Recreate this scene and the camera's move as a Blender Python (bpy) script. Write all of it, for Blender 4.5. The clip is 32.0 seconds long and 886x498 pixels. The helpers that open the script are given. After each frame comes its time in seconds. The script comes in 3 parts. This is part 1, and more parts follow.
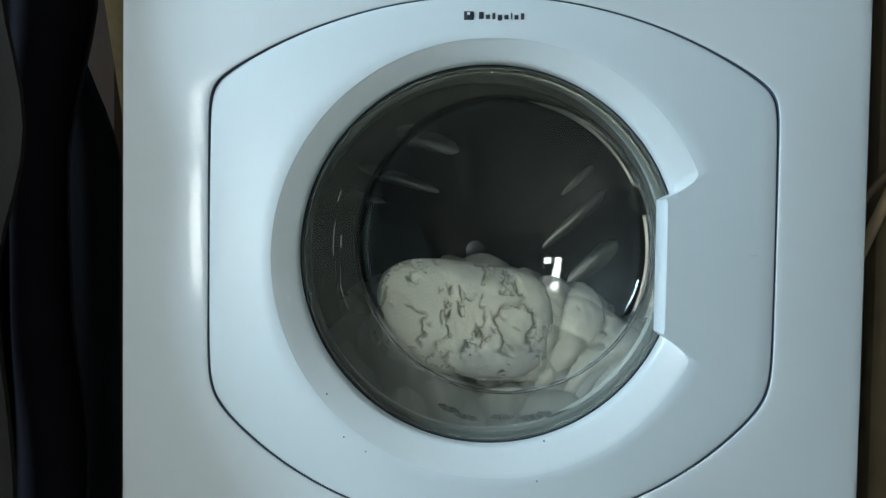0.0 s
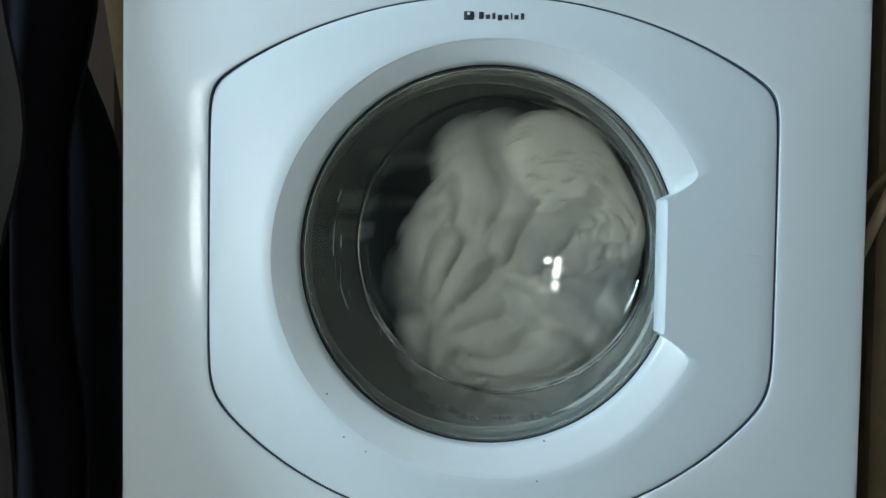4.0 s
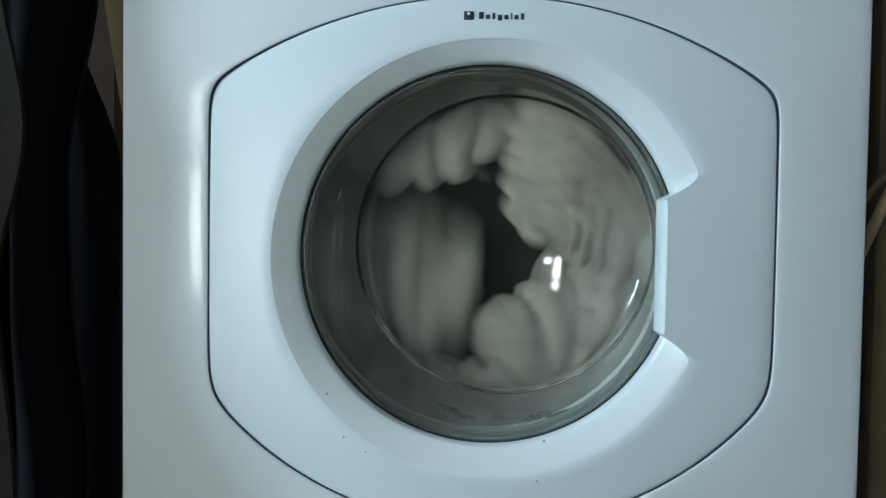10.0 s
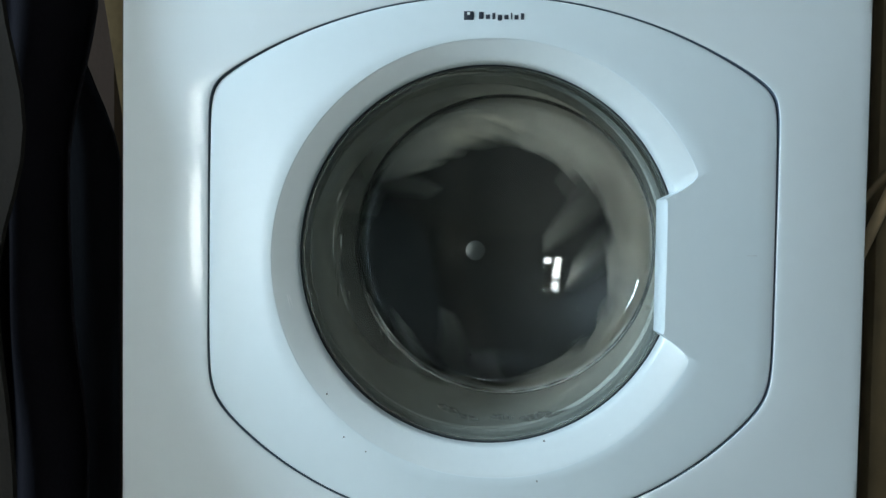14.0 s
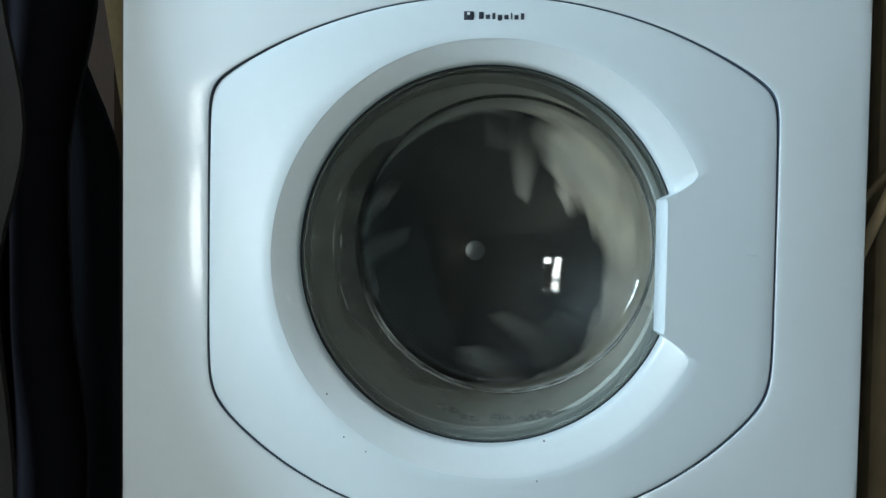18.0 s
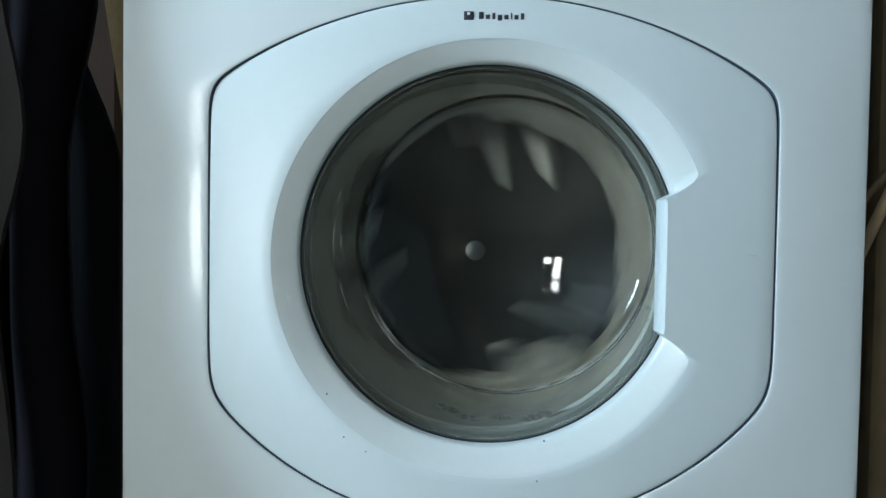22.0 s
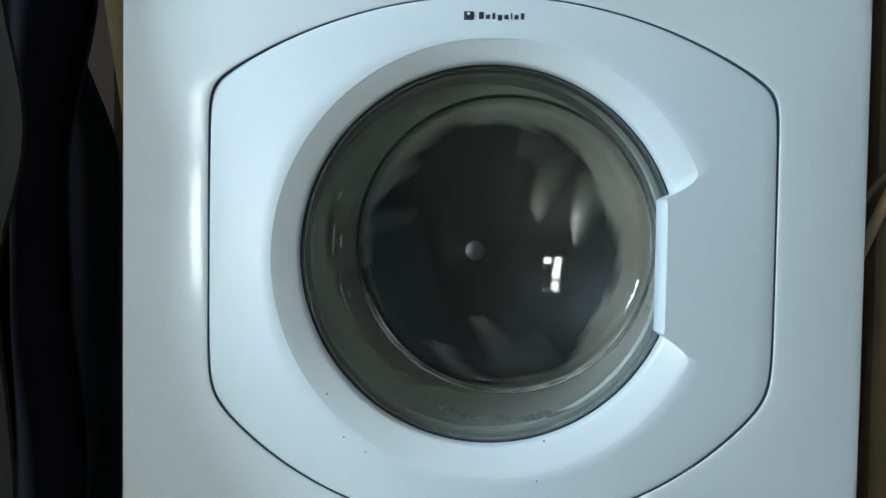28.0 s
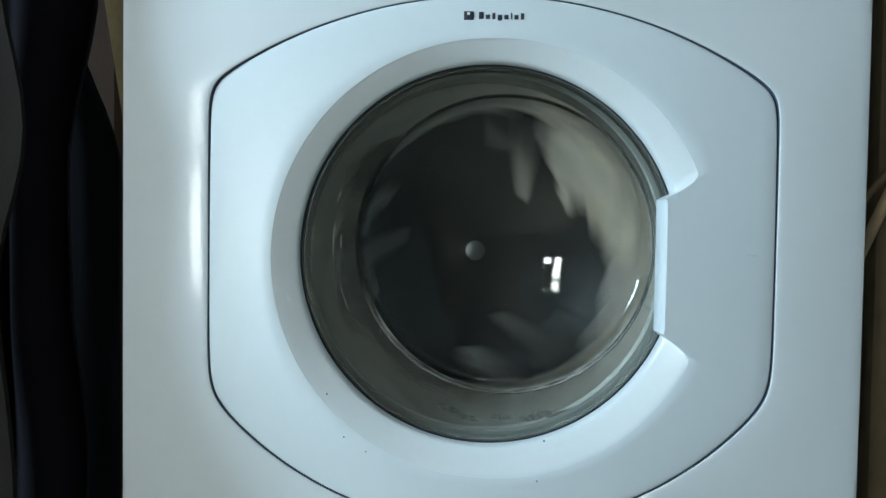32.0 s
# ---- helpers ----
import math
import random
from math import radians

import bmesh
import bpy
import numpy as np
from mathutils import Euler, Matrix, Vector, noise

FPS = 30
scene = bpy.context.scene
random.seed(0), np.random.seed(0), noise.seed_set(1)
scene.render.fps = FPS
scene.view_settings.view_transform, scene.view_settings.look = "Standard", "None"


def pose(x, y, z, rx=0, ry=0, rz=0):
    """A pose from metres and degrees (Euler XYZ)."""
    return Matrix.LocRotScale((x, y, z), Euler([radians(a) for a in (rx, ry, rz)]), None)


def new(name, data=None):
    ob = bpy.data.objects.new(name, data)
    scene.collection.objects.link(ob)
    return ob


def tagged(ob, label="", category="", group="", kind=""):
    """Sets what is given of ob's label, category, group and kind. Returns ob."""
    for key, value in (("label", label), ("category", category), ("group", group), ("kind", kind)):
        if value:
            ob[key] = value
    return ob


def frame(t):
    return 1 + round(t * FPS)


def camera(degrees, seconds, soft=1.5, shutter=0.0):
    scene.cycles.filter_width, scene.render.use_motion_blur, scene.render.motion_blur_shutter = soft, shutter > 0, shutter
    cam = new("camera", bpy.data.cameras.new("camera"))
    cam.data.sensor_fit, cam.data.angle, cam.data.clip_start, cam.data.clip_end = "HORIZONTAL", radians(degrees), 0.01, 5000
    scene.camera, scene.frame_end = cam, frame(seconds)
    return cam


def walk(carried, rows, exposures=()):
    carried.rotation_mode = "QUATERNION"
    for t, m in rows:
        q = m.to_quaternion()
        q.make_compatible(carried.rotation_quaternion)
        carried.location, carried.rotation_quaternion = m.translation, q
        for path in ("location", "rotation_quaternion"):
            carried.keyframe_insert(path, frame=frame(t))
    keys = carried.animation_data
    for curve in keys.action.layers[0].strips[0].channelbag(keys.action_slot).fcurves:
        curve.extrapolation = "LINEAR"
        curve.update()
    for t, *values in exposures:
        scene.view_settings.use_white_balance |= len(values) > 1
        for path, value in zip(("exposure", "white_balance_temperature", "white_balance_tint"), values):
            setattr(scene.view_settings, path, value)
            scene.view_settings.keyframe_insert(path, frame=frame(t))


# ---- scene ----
FACE = 0.45      # height of the door's axis over the floor
cam = camera(55, 32.0, soft=1.5, shutter=0.8)
EYE = pose(-0.038, -0.683, 0.48, 90 - 2.1, 0, 0) @ pose(0, 0, 0, 0, 0, 0.85)
walk(cam, [(0.0, EYE), (32.0, EYE)], [(0.0, 0.04, 6500, 10), (3.0, 0.04, 6500, 10), (6.0, -0.01, 6500, 10), (10.3, 0.0, 6500, 10), (12.0, 0.11, 6500, 10), (16.5, 0.18, 6500, 10), (32.0, 0.18, 6500, 10)])

# ---- light: cool daylight through a small window behind the camera; a side window and a ceiling lamp, both unseen, are added ----
world = bpy.data.worlds.new("world")
scene.world = world
world.use_nodes = True
sky = world.node_tree.nodes.new("ShaderNodeTexSky")
sky.sky_type, sky.sun_disc, sky.sun_elevation, sky.sun_rotation = "NISHITA", False, radians(30), radians(200)
world.node_tree.links.new(sky.outputs[0], world.node_tree.nodes["Background"].inputs[0])
world.node_tree.nodes["Background"].inputs[1].default_value = 0.1

WIN = (-0.56, -1.25, 0.545)        # middle of the window in the wall opposite the machine
WIN_W, WIN_H = 0.28, 0.52
day = bpy.data.lights.new("window_daylight", "AREA")
day.shape, day.size, day.size_y = "RECTANGLE", WIN_W, WIN_H
day.energy, day.color = 20.5, (0.86, 0.955, 0.95)
SIDE = (-1.8, -0.77, 1.12)       # middle of the unseen window added in the side wall
SIDE_W, SIDE_H = 0.55, 0.65
side = bpy.data.lights.new("added_side_light", "AREA")
side.shape, side.size, side.size_y = "RECTANGLE", SIDE_H, SIDE_W
side.energy, side.color = 57, (0.57, 0.82, 1.0)
side_light = new("added_side_light", side)
side_light.matrix_world = pose(SIDE[0] - 0.07, SIDE[1], SIDE[2], 0, -90, 0)
daylight = new("window_daylight", day)
daylight.matrix_world = pose(WIN[0], WIN[1] - 0.07, WIN[2], 90, 0, 0)

TUBE = (0.42, -0.66, 2.33)      # unseen cool ceiling lamp, added as weak fill from above
tube = bpy.data.lights.new("ceiling_fill", "AREA")
tube.shape, tube.size, tube.size_y = "RECTANGLE", 0.34, 0.14
tube.energy, tube.color = 1.0, (0.92, 0.965, 0.95)
tube_light = new("ceiling_fill", tube)
tube_light.matrix_world = pose(TUBE[0], TUBE[1], TUBE[2] - 0.035)

# ---- materials ----


def mat(name, color, rough=0.5, metal=0.0, vary=0.06, scale=8.0, bump=0.0, bump_scale=150.0, coat=0.0, coord="Object", sheen=0.0, spec=0.5):
    m = bpy.data.materials.new(name)
    m.use_nodes = True
    nt = m.node_tree
    b = nt.nodes["Principled BSDF"]
    b.inputs["Roughness"].default_value, b.inputs["Metallic"].default_value = rough, metal
    b.inputs["Coat Weight"].default_value, b.inputs["Sheen Weight"].default_value = coat, sheen
    b.inputs["Specular IOR Level"].default_value = spec
    tc = nt.nodes.new("ShaderNodeTexCoord")
    n1, n2 = nt.nodes.new("ShaderNodeTexNoise"), nt.nodes.new("ShaderNodeTexNoise")
    n1.inputs["Scale"].default_value, n1.inputs["Detail"].default_value = scale, 5
    n2.inputs["Scale"].default_value, n2.inputs["Detail"].default_value = bump_scale, 3
    for n in (n1, n2):
        nt.links.new(tc.outputs[coord], n.inputs["Vector"])
    add = nt.nodes.new("ShaderNodeMath")
    add.operation = "ADD"
    half = nt.nodes.new("ShaderNodeMath")
    half.operation, half.inputs[1].default_value = "MULTIPLY", 0.35
    nt.links.new(n2.outputs["Fac"], half.inputs[0])
    nt.links.new(n1.outputs["Fac"], add.inputs[0])
    nt.links.new(half.outputs[0], add.inputs[1])
    ramp = nt.nodes.new("ShaderNodeMapRange")
    ramp.inputs["From Min"].default_value, ramp.inputs["From Max"].default_value = 0.35, 1.0
    ramp.inputs["To Min"].default_value, ramp.inputs["To Max"].default_value = 1 - vary, 1 + vary
    nt.links.new(add.outputs[0], ramp.inputs["Value"])
    mul = nt.nodes.new("ShaderNodeVectorMath")
    mul.operation = "SCALE"
    mul.inputs[0].default_value = color[:3]
    nt.links.new(ramp.outputs[0], mul.inputs["Scale"])
    nt.links.new(mul.outputs[0], b.inputs["Base Color"])
    if bump:
        bn = nt.nodes.new("ShaderNodeBump")
        bn.inputs["Strength"].default_value, bn.inputs["Distance"].default_value = 0.6, bump
        nt.links.new(n2.outputs["Fac"], bn.inputs["Height"])
        nt.links.new(bn.outputs[0], b.inputs["Normal"])
    return m


WHITE = mat("white_enamel", (0.73, 0.75, 0.75), 0.11, spec=0.23, vary=0.03, scale=3, bump=0.00002, bump_scale=60)
DOOR_WHITE = mat("white_plastic", (0.735, 0.785, 0.80), 0.34, vary=0.03, scale=4, bump=0.00005, bump_scale=90)
BEZEL_WHITE = mat("satin_white_plastic", (0.78, 0.81, 0.81), 0.24, vary=0.04, scale=6, bump=0.00004)
DARK_GAP = mat("dark_gap", (0.012, 0.015, 0.02), 0.8, spec=0.2)
# blue-grey stands for the shade in the gap round the door
GAP_SHADE = mat("blue_grey_gap_shade", (0.09, 0.12, 0.16), 0.6, spec=0.2)
RUBBER = mat("grey_rubber", (0.46, 0.465, 0.43), 0.45, vary=0.3, scale=18, bump=0.0005, bump_scale=80)
STEEL = mat("drum_steel", (0.25, 0.245, 0.225), 0.28, 1.0, vary=0.2, scale=14, bump=0.0002, bump_scale=200)
_b = STEEL.node_tree.nodes["Principled BSDF"]
_b.inputs["Anisotropic"].default_value = 0.75
_t = STEEL.node_tree.nodes.new("ShaderNodeTangent")
_t.direction_type, _t.axis = "RADIAL", "Y"
STEEL.node_tree.links.new(_t.outputs[0], _b.inputs["Tangent"])
# paler than the back plate, so that the ribs' gleam stands out
RIB = mat("pressed_steel", (0.40, 0.39, 0.36), 0.29, 1.0, vary=0.2, scale=20)
HUB = mat("hub_steel", (0.17, 0.175, 0.17), 0.24, 1.0, vary=0.1, scale=30)
WET = mat("wet_rubber", (0.035, 0.034, 0.028), 0.3, vary=0.5, scale=60)
SUDS_GLINT = mat("grey_suds_glint", (0.55, 0.57, 0.55), 0.35, vary=0.4, scale=90, bump=0.0004, bump_scale=500)
LIFTER = mat("lifter_steel", (0.55, 0.55, 0.53), 0.24, 1.0, vary=0.15, scale=20)
# near-white colour for highlights drawn on the bezel
GLINT = mat("painted_glint", (0.94, 0.95, 0.95), 0.15, spec=0.8, vary=0.02)
INK = mat("dark_print", (0.03, 0.035, 0.05), 0.4, vary=0.1)
SPECK = mat("brown_speck", (0.06, 0.04, 0.03), 0.7)
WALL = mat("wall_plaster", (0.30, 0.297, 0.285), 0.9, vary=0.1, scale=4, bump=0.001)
WALL_DARKENED = mat("darkened_wall", (0.20, 0.195, 0.18), 0.9, vary=0.12, scale=4, bump=0.001)
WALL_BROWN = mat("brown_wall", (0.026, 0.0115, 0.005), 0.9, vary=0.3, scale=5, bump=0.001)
FLOOR = mat("floor_vinyl", (0.29, 0.265, 0.225), 0.6, vary=0.2, scale=6)
CEILING = mat("ceiling_paint", (0.5, 0.5, 0.49), 0.9)
WOOD = mat("brown_wood", (0.075, 0.042, 0.02), 0.55, vary=0.45, scale=9, bump=0.0006, bump_scale=40)
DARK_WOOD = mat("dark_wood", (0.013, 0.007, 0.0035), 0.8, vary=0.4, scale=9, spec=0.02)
TAN_WOOD = mat("tan_wood", (0.16, 0.105, 0.05), 0.55, vary=0.35, scale=14, bump=0.0005, bump_scale=60)
PALE_WOOD = mat("pale_wood", (0.42, 0.29, 0.16), 0.55, vary=0.2, scale=20)
BROWN_SLAT = mat("brown_slat", (0.10, 0.062, 0.028), 0.8, vary=0.3, scale=14, spec=0.05)
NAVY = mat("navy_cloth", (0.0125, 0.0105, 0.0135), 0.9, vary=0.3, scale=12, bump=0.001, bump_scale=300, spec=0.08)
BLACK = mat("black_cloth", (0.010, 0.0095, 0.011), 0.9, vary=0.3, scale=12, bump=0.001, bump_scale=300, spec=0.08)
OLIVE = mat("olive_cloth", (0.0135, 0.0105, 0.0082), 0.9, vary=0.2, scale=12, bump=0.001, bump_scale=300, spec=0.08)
LAMP_BODY = mat("lamp_metal", (0.6, 0.6, 0.6), 0.5)
TOWEL = mat("cream_towelling", (0.77, 0.75, 0.65), 0.95, vary=0.16, scale=16, bump=0.0012, bump_scale=420, sheen=0.03, spec=0.15)
COTTON = mat("white_cotton", (0.51, 0.505, 0.46), 0.9, vary=0.10, scale=14, bump=0.0008, bump_scale=300, sheen=0.03, spec=0.15)
GREYWHITE = mat("grey_white_cotton", (0.42, 0.415, 0.37), 0.9, vary=0.14, scale=14, bump=0.0008, bump_scale=300, sheen=0.03, spec=0.15)

GLASS = bpy.data.materials.new("door_glass")
GLASS.use_nodes = True
_b = GLASS.node_tree.nodes["Principled BSDF"]
_b.inputs["Base Color"].default_value = (0.93, 0.95, 0.92, 1)
_b.inputs["Roughness"].default_value, _b.inputs["IOR"].default_value = 0.0, 1.48
_b.inputs["Transmission Weight"].default_value = 1.0


def film(m, low, high, scale, tint):
    """Lays an uneven, milky film over a glass: dried suds, and haze put into the colour."""
    nt = m.node_tree
    tc = nt.nodes.new("ShaderNodeTexCoord")
    mp = nt.nodes.new("ShaderNodeMapping")
    mp.inputs["Scale"].default_value = (1.0, 1.0, 0.55)
    n1 = nt.nodes.new("ShaderNodeTexNoise")
    n1.inputs["Scale"].default_value, n1.inputs["Detail"].default_value, n1.inputs["Distortion"].default_value = scale, 6, 1.2
    r = nt.nodes.new("ShaderNodeMapRange")
    r.inputs["From Min"].default_value, r.inputs["From Max"].default_value = 0.35, 0.72
    r.inputs["To Min"].default_value, r.inputs["To Max"].default_value = low, high
    d = nt.nodes.new("ShaderNodeBsdfDiffuse")
    d.inputs["Color"].default_value = tint
    mix = nt.nodes.new("ShaderNodeMixShader")
    nt.links.new(tc.outputs["Object"], mp.inputs["Vector"])
    nt.links.new(mp.outputs[0], n1.inputs["Vector"])
    nt.links.new(n1.outputs["Fac"], r.inputs["Value"])
    nt.links.new(r.outputs[0], mix.inputs[0])
    nt.links.new(nt.nodes["Principled BSDF"].outputs[0], mix.inputs[1])
    nt.links.new(d.outputs[0], mix.inputs[2])
    nt.links.new(mix.outputs[0], nt.nodes["Material Output"].inputs["Surface"])


GLOW = bpy.data.materials.new("lamp_glow")
GLOW.use_nodes = True
_b = GLOW.node_tree.nodes["Principled BSDF"]
_b.inputs["Emission Color"].default_value = (0.80, 0.93, 1.0, 1)
_b.inputs["Emission Strength"].default_value = 5.0

FOGGED = bpy.data.materials.new("fogged_glass")
FOGGED.use_nodes = True
_b = FOGGED.node_tree.nodes["Principled BSDF"]
_b.inputs["Base Color"].default_value = (0.80, 0.81, 0.79, 1)
_b.inputs["Roughness"].default_value, _b.inputs["IOR"].default_value = 0.20, 1.48
_b.inputs["Transmission Weight"].default_value = 1.0
_nt = FOGGED.node_tree
_n = _nt.nodes.new("ShaderNodeTexNoise")
_n.inputs["Scale"].default_value, _n.inputs["Detail"].default_value, _n.inputs["Distortion"].default_value = 13, 3, 0.6
_c = _nt.nodes.new("ShaderNodeTexCoord")
_m = _nt.nodes.new("ShaderNodeMapRange")
_m.inputs["From Min"].default_value, _m.inputs["From Max"].default_value = 0.30, 0.75
_m.inputs["To Min"].default_value, _m.inputs["To Max"].default_value = 0.035, 0.15
_nt.links.new(_c.outputs["Object"], _n.inputs["Vector"])
_nt.links.new(_n.outputs["Fac"], _m.inputs["Value"])
_nt.links.new(_m.outputs[0], _nt.nodes["Principled BSDF"].inputs["Roughness"])
DISH = GLASS.copy()
DISH.name = "hazy_soapy_glass"
# pale haze in the colour; the cone's olive tint mimics cloth reflected in glass
film(DISH, 0.001, 0.004, 16, (0.62, 0.68, 0.64, 1))
film(FOGGED, 0.62, 0.92, 17, (0.60, 0.595, 0.52, 1))
# part of the light goes straight through the thin wall
_nt = FOGGED.node_tree
_o = _nt.nodes["Material Output"]
_clear, _mix = _nt.nodes.new("ShaderNodeBsdfTransparent"), _nt.nodes.new("ShaderNodeMixShader")
_clear.inputs["Color"].default_value, _mix.inputs[0].default_value = (0.965, 0.97, 0.95, 1), 0.85
_nt.links.new(_o.inputs["Surface"].links[0].from_socket, _mix.inputs[1])
_nt.links.new(_clear.outputs[0], _mix.inputs[2])
_nt.links.new(_mix.outputs[0], _o.inputs["Surface"])
GREY_RING = mat("grey_plastic", (0.15, 0.155, 0.142), 0.35, vary=0.1)
# near black: the shade inside the drum is put into the plate's colour
PLATE_SHADED = mat("shaded_plate_steel", (0.024, 0.0225, 0.019), 0.50, 1.0, vary=0.35, scale=11, bump=0.0003, bump_scale=120)
_b = PLATE_SHADED.node_tree.nodes["Principled BSDF"]
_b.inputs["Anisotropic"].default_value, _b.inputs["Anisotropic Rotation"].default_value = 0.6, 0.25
_t = PLATE_SHADED.node_tree.nodes.new("ShaderNodeTangent")
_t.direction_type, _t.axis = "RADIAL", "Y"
PLATE_SHADED.node_tree.links.new(_t.outputs[0], _b.inputs["Tangent"])
# a few yellow stains on the towelling
_nt = TOWEL.node_tree
_n = _nt.nodes.new("ShaderNodeTexNoise")
_n.inputs["Scale"].default_value, _n.inputs["Detail"].default_value = 19, 2
_m = _nt.nodes.new("ShaderNodeMapRange")
_m.inputs["From Min"].default_value, _m.inputs["From Max"].default_value = 0.70, 0.80
_x = _nt.nodes.new("ShaderNodeMix")
_x.data_type = "RGBA"
next(i for i in _x.inputs if i.name == "B" and i.type == "RGBA").default_value = (0.47, 0.43, 0.16, 1)
_c = next(n for n in _nt.nodes if n.type == "TEX_COORD")
_b = _nt.nodes["Principled BSDF"]
_old = _b.inputs["Base Color"].links[0].from_socket
_w, _wm, _wx = _nt.nodes.new("ShaderNodeTexNoise"), _nt.nodes.new("ShaderNodeMapRange"), _nt.nodes.new("ShaderNodeMix")
_w.inputs["Scale"].default_value, _w.inputs["Detail"].default_value = 14, 3
_wm.inputs["From Min"].default_value, _wm.inputs["From Max"].default_value = 0.48, 0.62
_wx.data_type = "RGBA"
next(i for i in _wx.inputs if i.name == "B" and i.type == "RGBA").default_value = (0.53, 0.535, 0.50, 1)
_nt.links.new(_c.outputs["Object"], _w.inputs["Vector"])
_nt.links.new(_w.outputs["Fac"], _wm.inputs["Value"])
_nt.links.new(_wm.outputs[0], _wx.inputs["Factor"])
_nt.links.new(_old, next(i for i in _wx.inputs if i.name == "A" and i.type == "RGBA"))
_old = next(o for o in _wx.outputs if o.type == "RGBA")
_nt.links.new(_c.outputs["Object"], _n.inputs["Vector"])
_nt.links.new(_n.outputs["Fac"], _m.inputs["Value"])
_nt.links.new(_m.outputs[0], _x.inputs["Factor"])
_nt.links.new(_old, next(i for i in _x.inputs if i.name == "A" and i.type == "RGBA"))
_nt.links.new(next(o for o in _x.outputs if o.type == "RGBA"), _b.inputs["Base Color"])

# ---- mesh tools ----


def part(name, bm, material, parent=None, label="", smooth=40):
    me = bpy.data.meshes.new(name)
    bm.normal_update()
    bm.to_mesh(me)
    bm.free()
    me.materials.append(material)
    for p in me.polygons:
        p.use_smooth = smooth > 0
    if smooth:
        me.set_sharp_from_angle(angle=radians(smooth))
    ob = new(name, me)
    ob.parent = parent
    if label:
        ob["label"] = label
    return ob


def rings(loops, close=False):
    """A skin over closed loops of points, all of one length."""
    bm = bmesh.new()
    vs = [[bm.verts.new(p) for p in lp] for lp in loops]
    n = len(loops[0])
    pairs = list(zip(vs, vs[1:])) + ([(vs[-1], vs[0])] if close else [])
    for a, b in pairs:
        for i in range(n):
            j = (i + 1) % n
            bm.faces.new((a[i], b[i], b[j], a[j]))
    bmesh.ops.recalc_face_normals(bm, faces=bm.faces)
    return bm


def lathe(profile, n=128, close=False, z=FACE):
    """Turns a profile of (radius, depth) round the door's axis."""
    return rings([[(r * math.cos(2 * math.pi * i / n), y, z + r * math.sin(2 * math.pi * i / n)) for i in range(n)] for r, y in profile], close)


def box(x0, x1, y0, y1, z0, z1, bevel=0.003, seg=2):
    bm = bmesh.new()
    bmesh.ops.create_cube(bm, size=1, matrix=Matrix.Translation(((x0 + x1) / 2, (y0 + y1) / 2, (z0 + z1) / 2)) @ Matrix.Diagonal((x1 - x0, y1 - y0, z1 - z0, 1)))
    if bevel:
        bmesh.ops.bevel(bm, geom=bm.edges[:], offset=bevel, segments=seg, affect="EDGES", profile=0.5)
    return bm


def rod(a, b, r0, r1=None, n=12):
    a, b = Vector(a), Vector(b)
    r1 = r0 if r1 is None else r1
    bm = bmesh.new()
    m = Matrix.Translation((a + b) / 2) @ (b - a).to_track_quat("Z", "Y").to_matrix().to_4x4()
    bmesh.ops.create_cone(bm, cap_ends=True, segments=n, radius1=r0, radius2=r1, depth=(b - a).length, matrix=m)
    return bm


def smooth01(a, b, t):
    u = min(1, max(0, (t - a) / (b - a)))
    return u * u * (3 - 2 * u)


# ---- room ----
def setting(name, bm, material, label, category):
    return tagged(part(name, bm, material, None, "", 0), label, category, kind="structure")


X0, X1, Y0, Y1, TOP = -1.8, 1.1, -1.25, 0.72, 2.4
setting("floor", box(X0, X1, Y0, Y1, -0.1, 0.0, 0), FLOOR, "dark brown vinyl floor of a small utility room", "floor")
setting("ceiling", box(X0, X1, Y0, Y1, TOP, TOP + 0.1, 0), CEILING, "plain painted ceiling above the washing machine", "ceiling")
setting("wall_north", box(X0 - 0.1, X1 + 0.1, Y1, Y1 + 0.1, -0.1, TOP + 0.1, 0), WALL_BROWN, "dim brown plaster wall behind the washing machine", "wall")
wx0, wx1, wz0, wz1 = WIN[0] - WIN_W / 2, WIN[0] + WIN_W / 2, WIN[2] - WIN_H / 2, WIN[2] + WIN_H / 2
bm = bmesh.new()
for x0, x1, z0, z1 in ((X0 - 0.1, wx0, -0.1, TOP + 0.1), (wx1, X1 + 0.1, -0.1, TOP + 0.1), (wx0, wx1, -0.1, wz0), (wx0, wx1, wz1, TOP + 0.1)):
    bmesh.ops.create_cube(bm, size=1, matrix=Matrix.Translation(((x0 + x1) / 2, Y0 - 0.05, (z0 + z1) / 2)) @ Matrix.Diagonal((x1 - x0, 0.1, z1 - z0, 1)))
setting("wall_south", bm, WALL, "plain dim wall with one small window, facing the machine", "wall")
window = tagged(new("window_1"), "small white framed window that lets in cool daylight", "window", kind="structure")
for x0, x1, z0, z1 in ((wx0, wx0 + 0.03, wz0, wz1), (wx1 - 0.03, wx1, wz0, wz1), (wx0 + 0.03, wx1 - 0.03, wz0, wz0 + 0.03), (wx0 + 0.03, wx1 - 0.03, wz1 - 0.03, wz1)):
    part("frame_bar", box(x0, x1, Y0 - 0.06, Y0 - 0.02, z0, z1, 0.003), LAMP_BODY, window)
part("glazing_bar", box(WIN[0] - 0.012, WIN[0] + 0.012, Y0 - 0.055, Y0 - 0.025, wz0 + 0.03, wz1 - 0.03, 0.003), LAMP_BODY, window)
